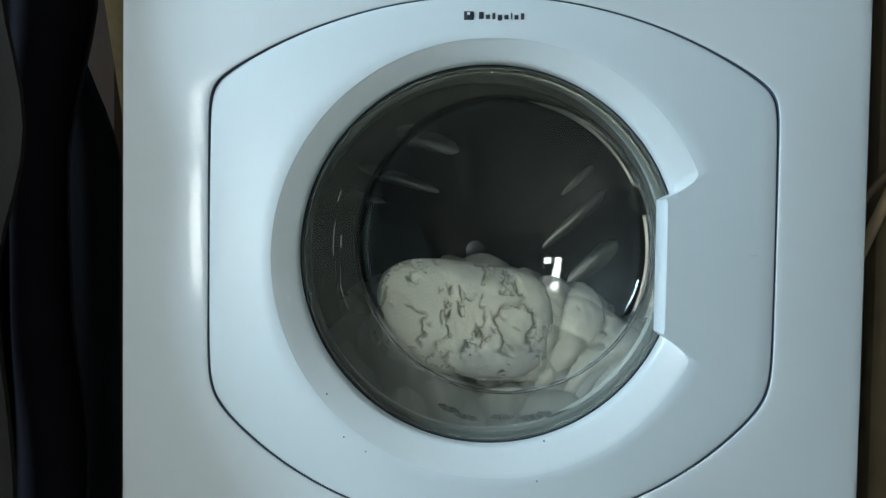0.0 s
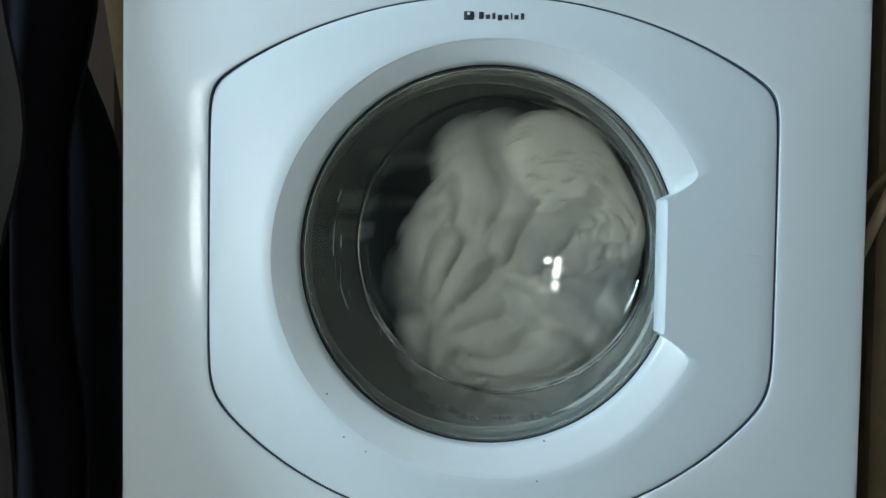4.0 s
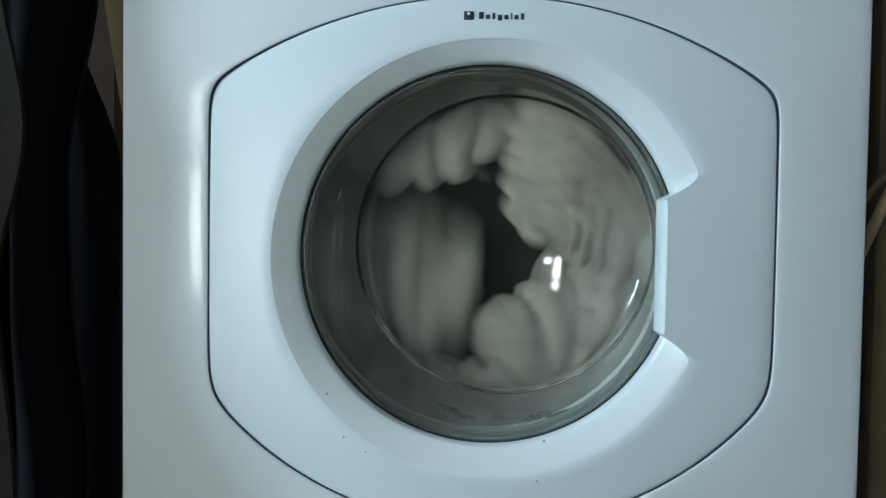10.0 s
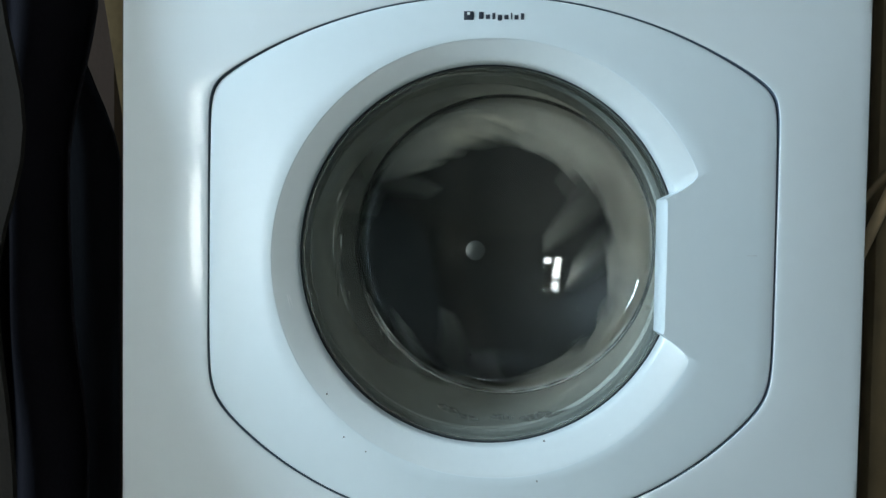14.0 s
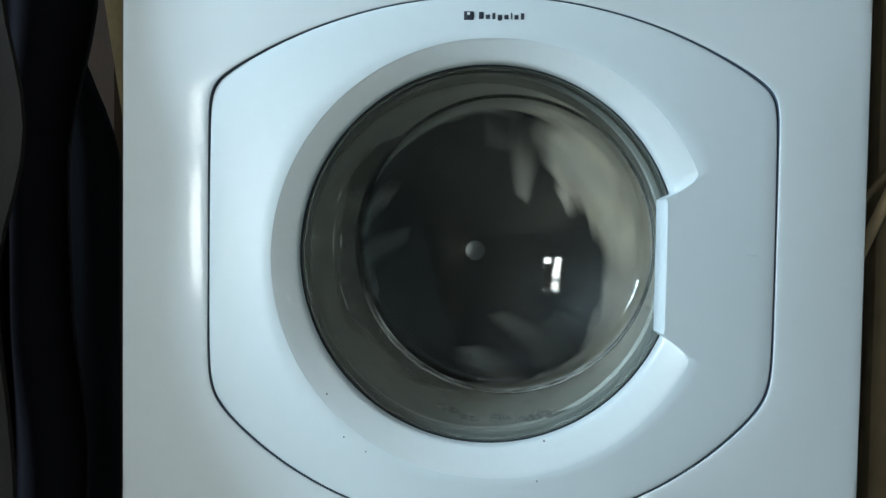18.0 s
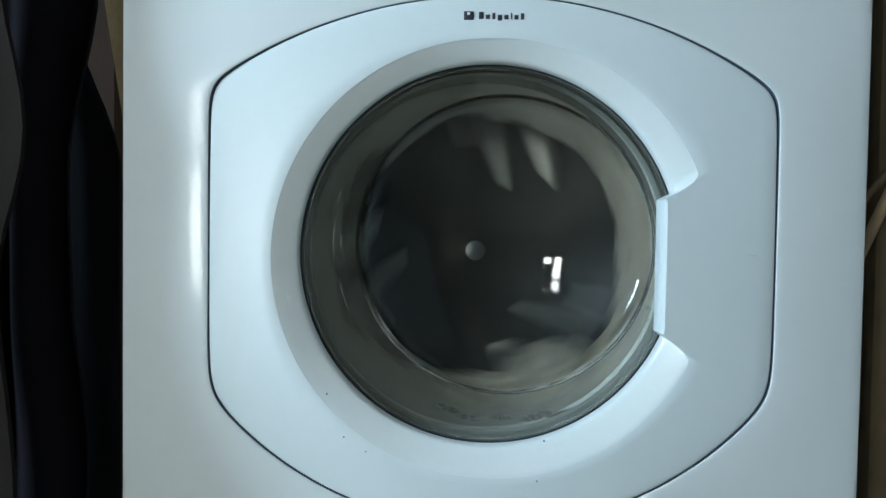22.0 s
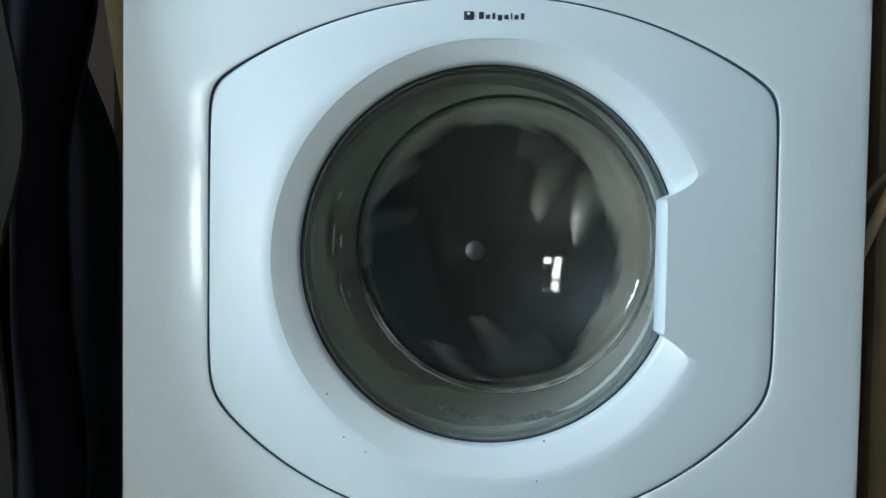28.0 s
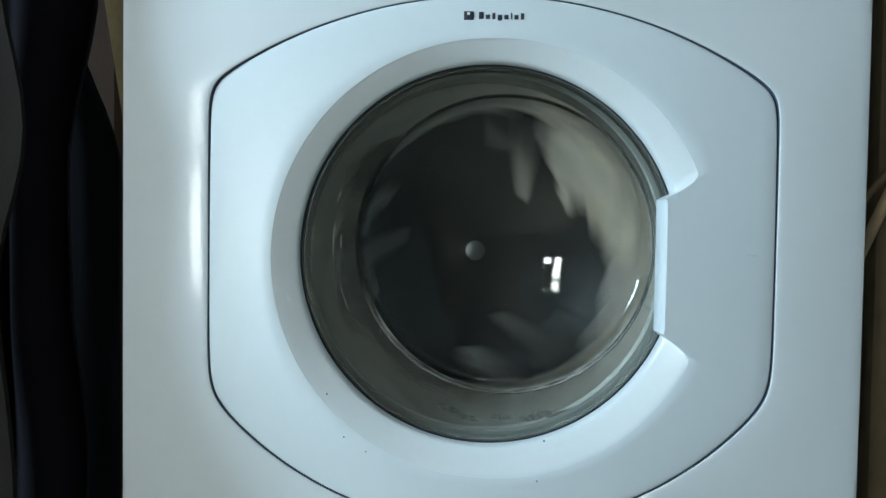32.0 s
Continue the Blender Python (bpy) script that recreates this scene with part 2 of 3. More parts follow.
for z, h in ((-0.205, 0.012), (-0.158, 0.014), (-0.018, 0.014), (0.038, 0.068), (0.153, 0.012), (0.186, 0.010)):
    for x0, x1 in ((wx0 + 0.03, WIN[0] - 0.012), (WIN[0] + 0.012, wx1 - 0.03)):
        part("glazing_bar", box(x0, x1, Y0 - 0.055, Y0 - 0.025, WIN[2] + z, WIN[2] + z + h, 0.003), LAMP_BODY, window)
part("blind", box(WIN[0] + 0.014, wx1 - 0.03, Y0 - 0.024, Y0 - 0.018, WIN[2] - 0.153, WIN[2] + 0.218, 0.002), WALL, window, "grey blind half drawn over the pane")
sy0, sy1, sz0, sz1 = SIDE[1] - SIDE_W / 2, SIDE[1] + SIDE_W / 2, SIDE[2] - SIDE_H / 2, SIDE[2] + SIDE_H / 2
bm = bmesh.new()
for y0, y1, z0, z1 in ((Y0, sy0, -0.1, TOP + 0.1), (sy1, Y1, -0.1, TOP + 0.1), (sy0, sy1, -0.1, sz0), (sy0, sy1, sz1, TOP + 0.1)):
    bmesh.ops.create_cube(bm, size=1, matrix=Matrix.Translation((X0 - 0.05, (y0 + y1) / 2, (z0 + z1) / 2)) @ Matrix.Diagonal((0.1, y1 - y0, z1 - z0, 1)))
setting("wall_west", bm, WALL, "plain dim wall with an added window, beyond the hanging clothes", "wall")
# frame round the added light from the left, never in view
added_window = tagged(new("window_2"), "added white framed window in the side wall, out of view, for light from the left", "window", kind="structure")
for y0, y1, z0, z1 in ((sy0, sy0 + 0.03, sz0, sz1), (sy1 - 0.03, sy1, sz0, sz1), (sy0 + 0.03, sy1 - 0.03, sz0, sz0 + 0.03), (sy0 + 0.03, sy1 - 0.03, sz1 - 0.03, sz1)):
    part("frame_bar", box(X0 - 0.06, X0 - 0.02, y0, y1, z0, z1, 0.003), LAMP_BODY, added_window)
# unseen wall, coloured darker to weaken its reflection in the glass
setting("wall_east", box(X1, X1 + 0.1, Y0, Y1, -0.1, TOP + 0.1, 0), WALL_DARKENED, "plain unseen wall beyond the wooden board, coloured darker against reflections", "wall")

# body of the added fill lamp, never in view
strip = tagged(new("added_ceiling_lamp"), "added cool white strip lamp on the ceiling, out of view, for weak fill", "lamp")
part("housing", box(TUBE[0] - 0.20, TUBE[0] + 0.20, TUBE[1] - 0.09, TUBE[1] + 0.09, 2.35, TOP, 0.004), LAMP_BODY, strip)
part("diffuser", box(TUBE[0] - 0.18, TUBE[0] + 0.18, TUBE[1] - 0.075, TUBE[1] + 0.075, 2.31, 2.352, 0.012, 3), GLOW, strip)

# ---- washing machine ----
machine = tagged(new("washing_machine"), "white front-loading washing machine with a round glass door, running", "washing machine")
N = 640
ANG = [2 * math.pi * i / N for i in range(N)]


def oval(a, grow=0.0):
    """Radius of the door's outline in the direction a: two flat sides, a wide arc above, a rounder one below."""
    c, s = math.cos(a), math.sin(a)

    def arc(cz, R):
        b = s * cz
        return b + math.sqrt(max(0, b * b - cz * cz + R * R))
    rs = [((0.2271 if c > 0 else 0.2247) + grow) / max(1e-4, abs(c)), arc(-0.181, 0.3862 + grow), arc(0.07, 0.2892 + grow)]
    return sum(r ** -40 for r in rs) ** (-1 / 40)


def grip(a):
    """Inner radius of the door panel: the dish round the glass, with the straight grip cut across it."""
    d = math.degrees(a if a < math.pi else a - 2 * math.pi)
    dish = 0.1738 - 0.003 * math.sin(a) + 0.0035 * max(0.0, math.cos(a)) ** 0.7
    if abs(d) > 60:
        return dish
    chord = 0.1350 / math.cos(math.radians(d))
    u = (d - 19.2) / 5.4 if d > 0 else (-d - 24.0) / 5.4
    k = 1 - (1 - min(1.0, max(0.0, u))) ** 4
    return chord + (dish - chord) * k


def ring_at(radius, depth):
    return [(radius(a) * math.cos(a), depth(a), FACE + radius(a) * math.sin(a)) for a in ANG]


# cabinet front, with a rounded lip round the door's recess
LEFT, RIGHT, GAP, PROUD = 0.2958, 0.3013, 0.0012, -0.0048   # panel's edges from the door's axis, gap round the door, panel level with the door's rim


def sheet(a, k):
    """Radius towards the edge of the front panel, which runs from 0.10 m under to 0.85 m over the floor."""
    c, s = math.cos(a), math.sin(a)
    rs = [(RIGHT if c > 0 else LEFT) / max(1e-4, abs(c)), (0.84 - FACE) / max(1e-4, s), (FACE - 0.02) / max(1e-4, -s)]
    edge = min(r for r in rs if r > 0)
    o = oval(a, GAP)
    return o + (edge - o) * k


def out(a, d):
    return oval(a, GAP + d)


front = [ring_at(lambda a: out(a, 0.0), lambda a: 0.009)]
for d, y in ((0.0, 0.0012), (0.0003, 0.0005), (0.0008, 0.00025), (0.0025, 0.00005), (0.004, -0.00002), (0.007, -0.00003), (0.010, 0.00001), (0.014, 0.00008), (0.02, 0.0002), (0.03, 0.0006), (0.045, 0.0014)):
    front.append(ring_at(lambda a: out(a, d), lambda a: y + PROUD))
for k, y in ((0.88, 0.0034), (0.95, 0.0039), (0.985, 0.0046), (0.997, 0.006), (1.0, 0.009), (1.0, 0.0355)):
    front.append(ring_at(lambda a: sheet(a, k), lambda a: y + PROUD))
panel = part("front_panel", rings(front), WHITE, machine)
panel.data.materials.append(GAP_SHADE)
for p in panel.data.polygons[:N]:      # edge inside the gap, shade put into its colour
    p.material_index = 1
part("side_panel", box(-0.2953, -0.2925, 0.031, 0.58, 0.02, 0.84, 0.001), WHITE, machine)
part("side_panel", box(0.2980, 0.3008, 0.031, 0.58, 0.02, 0.84, 0.001), WHITE, machine)
part("top_panel", box(-0.2955, 0.3010, 0.0, 0.58, 0.841, 0.86, 0.004), WHITE, machine)
part("back_panel", box(-0.2920, 0.2975, 0.575, 0.58, 0.02, 0.839, 0.001), WHITE, machine)
part("base_panel", box(-0.2920, 0.2975, 0.032, 0.574, 0.02, 0.03, 0.001), WHITE, machine)
for x in (-0.25, 0.25):
    for y in (0.07, 0.52):
        part("foot", rod((x, y, 0.0), (x, y, 0.02), 0.02), DARK_GAP, machine)
# recess behind the door gap, coloured dark as shade
part("door_recess", rings([ring_at(lambda a: out(a, 0.004), lambda a: 0.011), ring_at(lambda a: oval(a, -0.004), lambda a: 0.0125), ring_at(lambda a: 0.185, lambda a: 0.033), ring_at(lambda a: 0.172, lambda a: 0.04)]), GAP_SHADE, machine)

# door
def dome(r):
    return -0.0137 + 0.175 * r * r


def crown(a, k):
    """Depth of the door's skin: gently domed, k from the dish (0) to the rim (1)."""
    r = grip(a) + 0.004 + (oval(a) - 0.010 - grip(a)) * k
    return dome(r)


def cut(a):
    """1 along the straight grip, 0 round the dish."""
    d = math.degrees(a if a < math.pi else a - 2 * math.pi)
    return (1 - smooth01(17.5, 21.0, d)) if d > 0 else (1 - smooth01(22.2, 25.6, -d))


def lip(a, dr, dy):
    """A point of the panel's rounded inner lip, wider along the grip."""
    return dr * (0.22 + 0.78 * cut(a)), dome(grip(a)) + dy * (0.2 + 2.0 * cut(a))


skin = [ring_at(lambda a: grip(a) + 0.0004, lambda a: 0.0115)]
for dr, dy in ((0.0, 0.0085), (0.0004, 0.0050), (0.0014, 0.0022), (0.0028, 0.0007), (0.0042, 0.0)):
    skin.append(ring_at(lambda a: grip(a) + lip(a, dr, dy)[0], lambda a: lip(a, dr, dy)[1]))
for k in (0.15, 0.3, 0.45, 0.6, 0.75, 0.88):
    skin.append(ring_at(lambda a: grip(a) + 0.004 + (oval(a) - 0.010 - grip(a)) * k, lambda a: crown(a, k)))
for inset, dy in ((0.0022, 0.0), (0.0011, 0.0003), (0.0004, 0.0009), (0.0, 0.0022)):
    skin.append(ring_at(lambda a: oval(a, -inset), lambda a: dome(oval(a, -inset)) + dy))
skin.append(ring_at(lambda a: oval(a), lambda a: 0.013))
door = part("door", rings(skin), DOOR_WHITE, machine, "glossy white oval door panel with a straight grip cut-out")
def slope(a, k):
    """Radius on the sloping ring: from the panel's edge (0) to the glass (1)."""
    return (0.1746 - 0.003 * math.sin(a) + 0.0035 * max(0.0, math.cos(a)) ** 0.7) * (1 - k) + 0.1546 * k


bez = [ring_at(lambda a: slope(a, 0) + 0.002, lambda a: 0.012)]
for k, y in ((-0.03, -0.0070), (0.0, -0.0080), (0.04, -0.0078), (0.12, -0.0070), (0.3, -0.0050), (0.5, -0.0027), (0.7, -0.0004), (0.86, 0.0016), (0.94, 0.0032), (0.985, 0.0066), (1.0, 0.0114), (1.0, 0.0124)):
    bez.append(ring_at(lambda a: slope(a, k), lambda a: y))
part("bezel", rings(bez), BEZEL_WHITE, door, "sloping satin white ring round the glass")
part("glass_seal", lathe([(0.1560, 0.0128), (0.1546, 0.0119), (0.1538, 0.0119), (0.1535, 0.0128)]), DARK_GAP, door, "thin dark seal round the glass")
part("inner_ring", lathe([(0.1620, 0.0205), (0.1545, 0.0203), (0.1532, 0.0215), (0.1515, 0.028), (0.1500, 0.038), (0.1530, 0.039), (0.162, 0.037)]), GREY_RING, door, "grey plastic ring behind the glass rim")

# glass bowl: flange, cone, rounded heel and dished end
outer = [(0.1580, 0.0134), (0.1545, 0.0133), (0.1515, 0.0140), (0.1497, 0.0165), (0.1482, 0.0215), (0.1465, 0.0290), (0.1450, 0.037), (0.1405, 0.060), (0.1360, 0.081), (0.1334, 0.0915)]
heel = [(0.1324, 0.0945), (0.1310, 0.0975), (0.1290, 0.1005), (0.1262, 0.1030), (0.1220, 0.1052)]
end = [(r, 0.1427 - r * r / (2 * 0.165) + 31 * r ** 4) for r in (0.116, 0.110, 0.103, 0.095, 0.085, 0.075, 0.062, 0.050, 0.037, 0.025, 0.012, 0.0004)]
near = outer + heel + end
far = []
for k, (r, y) in enumerate(near):
    (ra, ya), (rb, yb) = near[max(0, k - 1)], near[min(len(near) - 1, k + 1)]
    tr, ty = rb - ra, yb - ya
    n = math.hypot(tr, ty)
    far.append((max(0.0004, r + 0.0036 * ty / n), y - 0.0036 * tr / n))


def shift(y):
    """Sideways offset of the bowl at the depth y: its wall is steeper on the grip's side than on the hinge's."""
    k = smooth01(0.015, 0.095, y)
    return 0.019 * k, 0.006 * k - 0.017 * smooth01(0.100, 0.140, y)


def bowl_ring(r, y, n=128):
    sx, sz = shift(y)
    return [(sx + r * math.cos(2 * math.pi * i / n), y, FACE + sz + r * math.sin(2 * math.pi * i / n)) for i in range(n)]


bowl = part("glass_bowl", rings([bowl_ring(r, y) for r, y in near + far[::-1]], True), DISH, door, "clear moulded glass bowl, wet inside")
bowl.visible_shadow = False
bowl.data.materials.append(GLASS)
for p in bowl.data.polygons:
    if p.center[1] <= 0.088:
        p.material_index = 1
bm, cone_bm = bmesh.new(), bmesh.new()
bm.from_mesh(bowl.data)
cone_bm.from_mesh(bowl.data)


def on_cone(f):
    c = f.calc_center_median()
    return 0.022 < c.y < 0.088


bmesh.ops.delete(bm, geom=[f for f in bm.faces if on_cone(f)], context="FACES")
bmesh.ops.delete(cone_bm, geom=[f for f in cone_bm.faces if not on_cone(f)], context="FACES")
bm.to_mesh(bowl.data)
bm.free()
for f in cone_bm.faces:
    f.material_index = 0
part("glass_cone", cone_bm, FOGGED, door, "fogged, wet wall of the glass bowl").visible_shadow = False

# brand badge: a square and a row of plain bars
part("badge", box(-0.0243, -0.0165, dome(0.191) - 0.0006, dome(0.191) + 0.0006, FACE + 0.1858, FACE + 0.1926, 0.0003), INK, door, "small dark square emblem")
part("badge_dot", box(-0.0217, -0.0195, dome(0.191) - 0.0009, dome(0.191) - 0.0002, FACE + 0.1898, FACE + 0.1918, 0.0002), WHITE, door, "small white notch in the emblem")
x = -0.0125
for w, h, z in ((0.0036, 0.0056, 0), (0.0034, 0.0036, 0), (0.0024, 0.0050, 0), (0.0034, 0.0046, -0.001), (0.0034, 0.0036, 0), (0.0010, 0.0052, 0), (0.0032, 0.0036, 0), (0.0024, 0.0050, 0)):
    part("lettering_bar", box(x, x + w, dome(0.191) - 0.0006, dome(0.191) + 0.0006, FACE + 0.1866 + z, FACE + 0.1866 + z + h, 0.0002), INK, door)
    x += w + 0.0018
for x, z in ((-0.1152, -0.1465), (-0.0975, -0.158), (0.040, -0.180), (-0.129, -0.112), (0.045, -0.147)):
    part("speck", rod((x, dome(math.hypot(x, z)) - 0.0004, FACE + z), (x, dome(math.hypot(x, z)) + 0.0015, FACE + z), 0.0006), SPECK, door)

# horizontal glint on the door, drawn as a thin pale bar
part("glint", box(0.2035, 0.2120, dome(0.208) - 0.0003, dome(0.208) + 0.001, FACE + 0.0030, FACE + 0.0037, 0.0001), WHITE, door, "faint pale glint drawn on the door")
drop_bm = bmesh.new()
bmesh.ops.create_icosphere(drop_bm, subdivisions=2, radius=1)
drop_me = bpy.data.meshes.new("water_drop")
drop_bm.to_mesh(drop_me)
drop_bm.free()
drop_me.materials.append(GLASS)
for p in drop_me.polygons:
    p.use_smooth = True
dr = random.Random(8)


def drop(a, r, y, size, stretch):
    d = new("water_drop", drop_me)
    d.parent = door
    d.matrix_basis = Matrix.LocRotScale((shift(y)[0] + r * math.cos(a), y, FACE + shift(y)[1] + r * math.sin(a)), None, (size, size * 0.7, size * stretch))
    d.visible_shadow = False


for k in range(34):      # beads on the inside of the cone, on the grip's side
    y = 0.040 + 0.046 * dr.random()
    drop(radians(dr.uniform(-32, 14)), 0.1455 - 0.21 * (y - 0.034) + 0.004, y, dr.uniform(0.0005, 0.0017), dr.uniform(1.0, 2.0))
for k in range(26):      # fine spray low on the dished end
    r = dr.uniform(0.045, 0.105)
    drop(radians(dr.uniform(205, 335)), r, 0.1465 - r * r / 0.33 + 31 * r ** 4, dr.uniform(0.0004, 0.0010), 1.0)

for k in range(10):      # a chain of beads along the bowl's heel on the grip's side
    a = radians(-22 + 4.6 * k + dr.uniform(-1.2, 1.2))
    drop(a, 0.1325, 0.0925, dr.uniform(0.0004, 0.0008), dr.uniform(1.0, 2.4))
for a, y, size, long in ((188, 0.060, 0.00055, 16), (192, 0.064, 0.0005, 22), (195, 0.058, 0.0006, 10), (198, 0.070, 0.0005, 8), (216, 0.088, 0.0007, 9), (220, 0.090, 0.0006, 7),
                         (331, 0.088, 0.0004, 8), (335, 0.086, 0.0004, 9), (313, 0.062, 0.0005, 5), (350, 0.058, 0.0006, 5)):
    drop(radians(a), 0.1455 - 0.21 * (y - 0.034) + 0.0042, y, size, long)      # runs of water down the cone
def suds_glint(a0, a1, r, y, thick, wave, n=48, wet=False):
    """A thin pale bead along the bowl for suds, water and drawn glints, or a dark wet patch in the gasket's fold, from
    the angle a0 to a1.
    """
    lps = []
    for i in range(n + 1):
        u = i / n
        a = radians(a0 + (a1 - a0) * u)
        t = thick * (0.25 + 0.75 * math.sin(math.pi * u) ** 0.5) * (0.75 + wave * noise.noise(Vector((u * 19, r * 90, a0))))
        c = r + 0.5 * thick * noise.noise(Vector((u * 9, a1, 2.0)))
        lps.append([(shift(y)[0] + (c + t * math.cos(q)) * math.cos(a), y + t * math.sin(q), FACE + shift(y)[1] + (c + t * math.cos(q)) * math.sin(a)) for q in (0, 1.05, 2.09, 3.14, 4.19, 5.24)])
    if wet:
        return part("wet_patch", rings(lps), WET, machine, "dark wet patch in the gasket's fold")
    return part("suds_glint", rings(lps), SUDS_GLINT, door, "thin pale line on the glass, suds and drawn glints")


# heel and rim lines are glints drawn as pale beads; the rest is suds
for a0, a1, r, y, thick, wave in ((207, 225, 0.1336, 0.0960, 0.0013, 0.9), (200, 262, 0.1340, 0.0968, 0.0008, 0.6), (258, 338, 0.1342, 0.0966, 0.0009, 0.7), (345, 392, 0.1344, 0.0962, 0.0006, 0.6), (394, 420, 0.1346, 0.0958, 0.0004, 0.5),
                                  (299, 319, 0.1460, 0.0250, 0.00035, 0.3), (340, 344, 0.1425, 0.058, 0.0014, 0.9), (171, 183, 0.1432, 0.056, 0.0005, 0.9), (176, 181, 0.1412, 0.066, 0.0006, 0.9), (193, 203, 0.1425, 0.060, 0.0005, 0.9), (159, 164, 0.1436, 0.052, 0.0005, 0.9)):
    suds_glint(a0, a1, r, y, thick, wave).visible_shadow = False
for a0, a1, r, y, thick, wave in ((248, 256, 0.1555, 0.080, 0.0036, 0.9), (255, 263, 0.1565, 0.074, 0.0030, 0.9), (266, 274, 0.1550, 0.081, 0.0034, 0.9), (276, 287, 0.1560, 0.078, 0.0042, 0.9), (285, 293, 0.1570, 0.072, 0.0026, 0.9)):
    suds_glint(a0, a1, r, y, thick, wave, 24, True)
# window glints on the bezel, drawn as thin pale rods
for xa, za, xb, zb, y in ((-0.1622, -0.0335, -0.1592, -0.0450, -0.0030), (-0.1606, -0.0340, -0.1580, -0.0435, -0.0022), (0.0975, -0.1428, 0.1045, -0.1380, -0.0050)):
    part("glint", rod((xa, y, FACE + za), (xb, y, FACE + zb), 0.0005, 0.0002, 8), GLINT, door, "small bright glint drawn on the sloping ring")
# gasket and drum
part("gasket", lathe([(0.176, 0.040), (0.162, 0.041), (0.157, 0.044), (0.1555, 0.049), (0.157, 0.055), (0.163, 0.059), (0.166, 0.064), (0.164, 0.069), (0.159, 0.073),
                      (0.1575, 0.078), (0.159, 0.083), (0.164, 0.086), (0.172, 0.087), (0.200, 0.0875)]), RUBBER, machine, "folded grey rubber door gasket")
AXIS = FACE - 0.008
drum = part("drum", lathe([(0.163, 0.097), (0.1605, 0.0945), (0.161, 0.092), (0.168, 0.0915), (0.200, 0.093), (0.228, 0.098), (0.236, 0.106), (0.237, 0.14), (0.237, 0.22), (0.237, 0.33), (0.232, 0.342), (0.222, 0.346)], 128, z=0), STEEL, machine, "perforated stainless steel drum")
prof = [(0.222, 0.346), (0.205, 0.346), (0.19, 0.340), (0.16, 0.338), (0.12, 0.336), (0.08, 0.334), (0.06, 0.333), (0.050, 0.3325), (0.042, 0.3319), (0.034, 0.3312), (0.026, 0.3296), (0.0113, 0.3261)]
loops = []
for r, y in prof:
    lp = []
    for i in range(144):
        a = 2 * math.pi * i / 144
        rib = max(0, math.cos(6 * a)) ** 3 * 0.003 * smooth01(0.05, 0.09, r) * (1 - smooth01(0.18, 0.21, r))
        lp.append((r * math.cos(a), y - rib, r * math.sin(a)))
    loops.append(lp)
part("drum_back", rings(loops), PLATE_SHADED, drum, "pressed steel back plate with radial ribs")
part("hub", lathe([(r, 0.3253 + r * r / (2 * 0.10)) for r in (0.0115, 0.010, 0.008, 0.006, 0.003, 0.0003)], 48, z=0), HUB, drum, "small polished steel hub cap")
for j in range(3):
    for (x0, z0), (x1, z1), w in (((0.070, -0.006), (0.158, 0.074), 0.0090), ((0.088, 0.054), (0.142, 0.104), 0.0075), ((0.108, -0.046), (0.172, 0.012), 0.0130)):
        lps = []
        for u, k in ((0.0, 0.05), (0.06, 0.55), (0.2, 0.9), (0.5, 1.0), (0.8, 0.9), (0.94, 0.55), (1.0, 0.05)):
            lp, dx, dz = [], x1 - x0, z1 - z0
            n = math.hypot(dx, dz)
            for v, h in ((-1, -0.2), (-0.75, 0.35), (-0.35, 0.9), (0, 1), (0.35, 0.9), (0.75, 0.35), (1, -0.2)):
                lp.append((x0 + dx * u - dz / n * v * w * k, 0.3370 - 0.0042 * h * k, z0 + dz * u + dx / n * v * w * k))
            lps.append(lp)
        rib = part("rib", rings(lps), RIB, drum, "pressed rib on the drum's back")
        rib.matrix_basis = pose(0, 0, 0, 0, 214 + 120 * j, 0)
for j in range(3):
    a0 = radians(44 + 120 * j)
    lps = []
    for y, k in ((0.115, 0.3), (0.125, 0.85), (0.15, 1.0), (0.22, 1.0), (0.30, 1.0), (0.325, 0.8), (0.335, 0.3)):
        lp = []
        for u, h in ((-1, 0), (-0.75, 0.35), (-0.4, 0.85), (0, 1), (0.4, 0.85), (0.75, 0.35), (1, 0), (0.5, -0.1), (-0.5, -0.1)):
            a, r = a0 + u * 0.14 * (0.6 + 0.4 * k), 0.237 - 0.055 * h * k
            lp.append((r * math.cos(a), y, r * math.sin(a)))
        lps.append(lp)
    part("lifter", rings(lps), LIFTER, drum, "moulded paddle inside the drum")
# perforations, dark dimples
verts, faces = [], []
for iy in range(9):
    for ia in range(72):
        a, y = 2 * math.pi * (ia + 0.5 * (iy % 2)) / 72, 0.125 + 0.024 * iy
        base = len(verts)
        for q in range(6):
            b = 2 * math.pi * q / 6
            aa = a + 0.0026 * math.cos(b) / 0.236
            verts.append((0.2362 * math.cos(aa), y + 0.0026 * math.sin(b), 0.2362 * math.sin(aa)))
        faces.append(tuple(range(base, base + 6)))
me = bpy.data.meshes.new("perforations")
me.from_pydata(verts, [], faces)
me.materials.append(DARK_GAP)
holes = tagged(new("perforations", me), kind="stuff")
holes.parent = drum
tub = part("tub", lathe([(0.200, 0.084), (0.26, 0.09), (0.262, 0.37), (0.2, 0.38), (0.0005, 0.38)], 64), DARK_GAP, machine, "dark plastic tub round the drum")

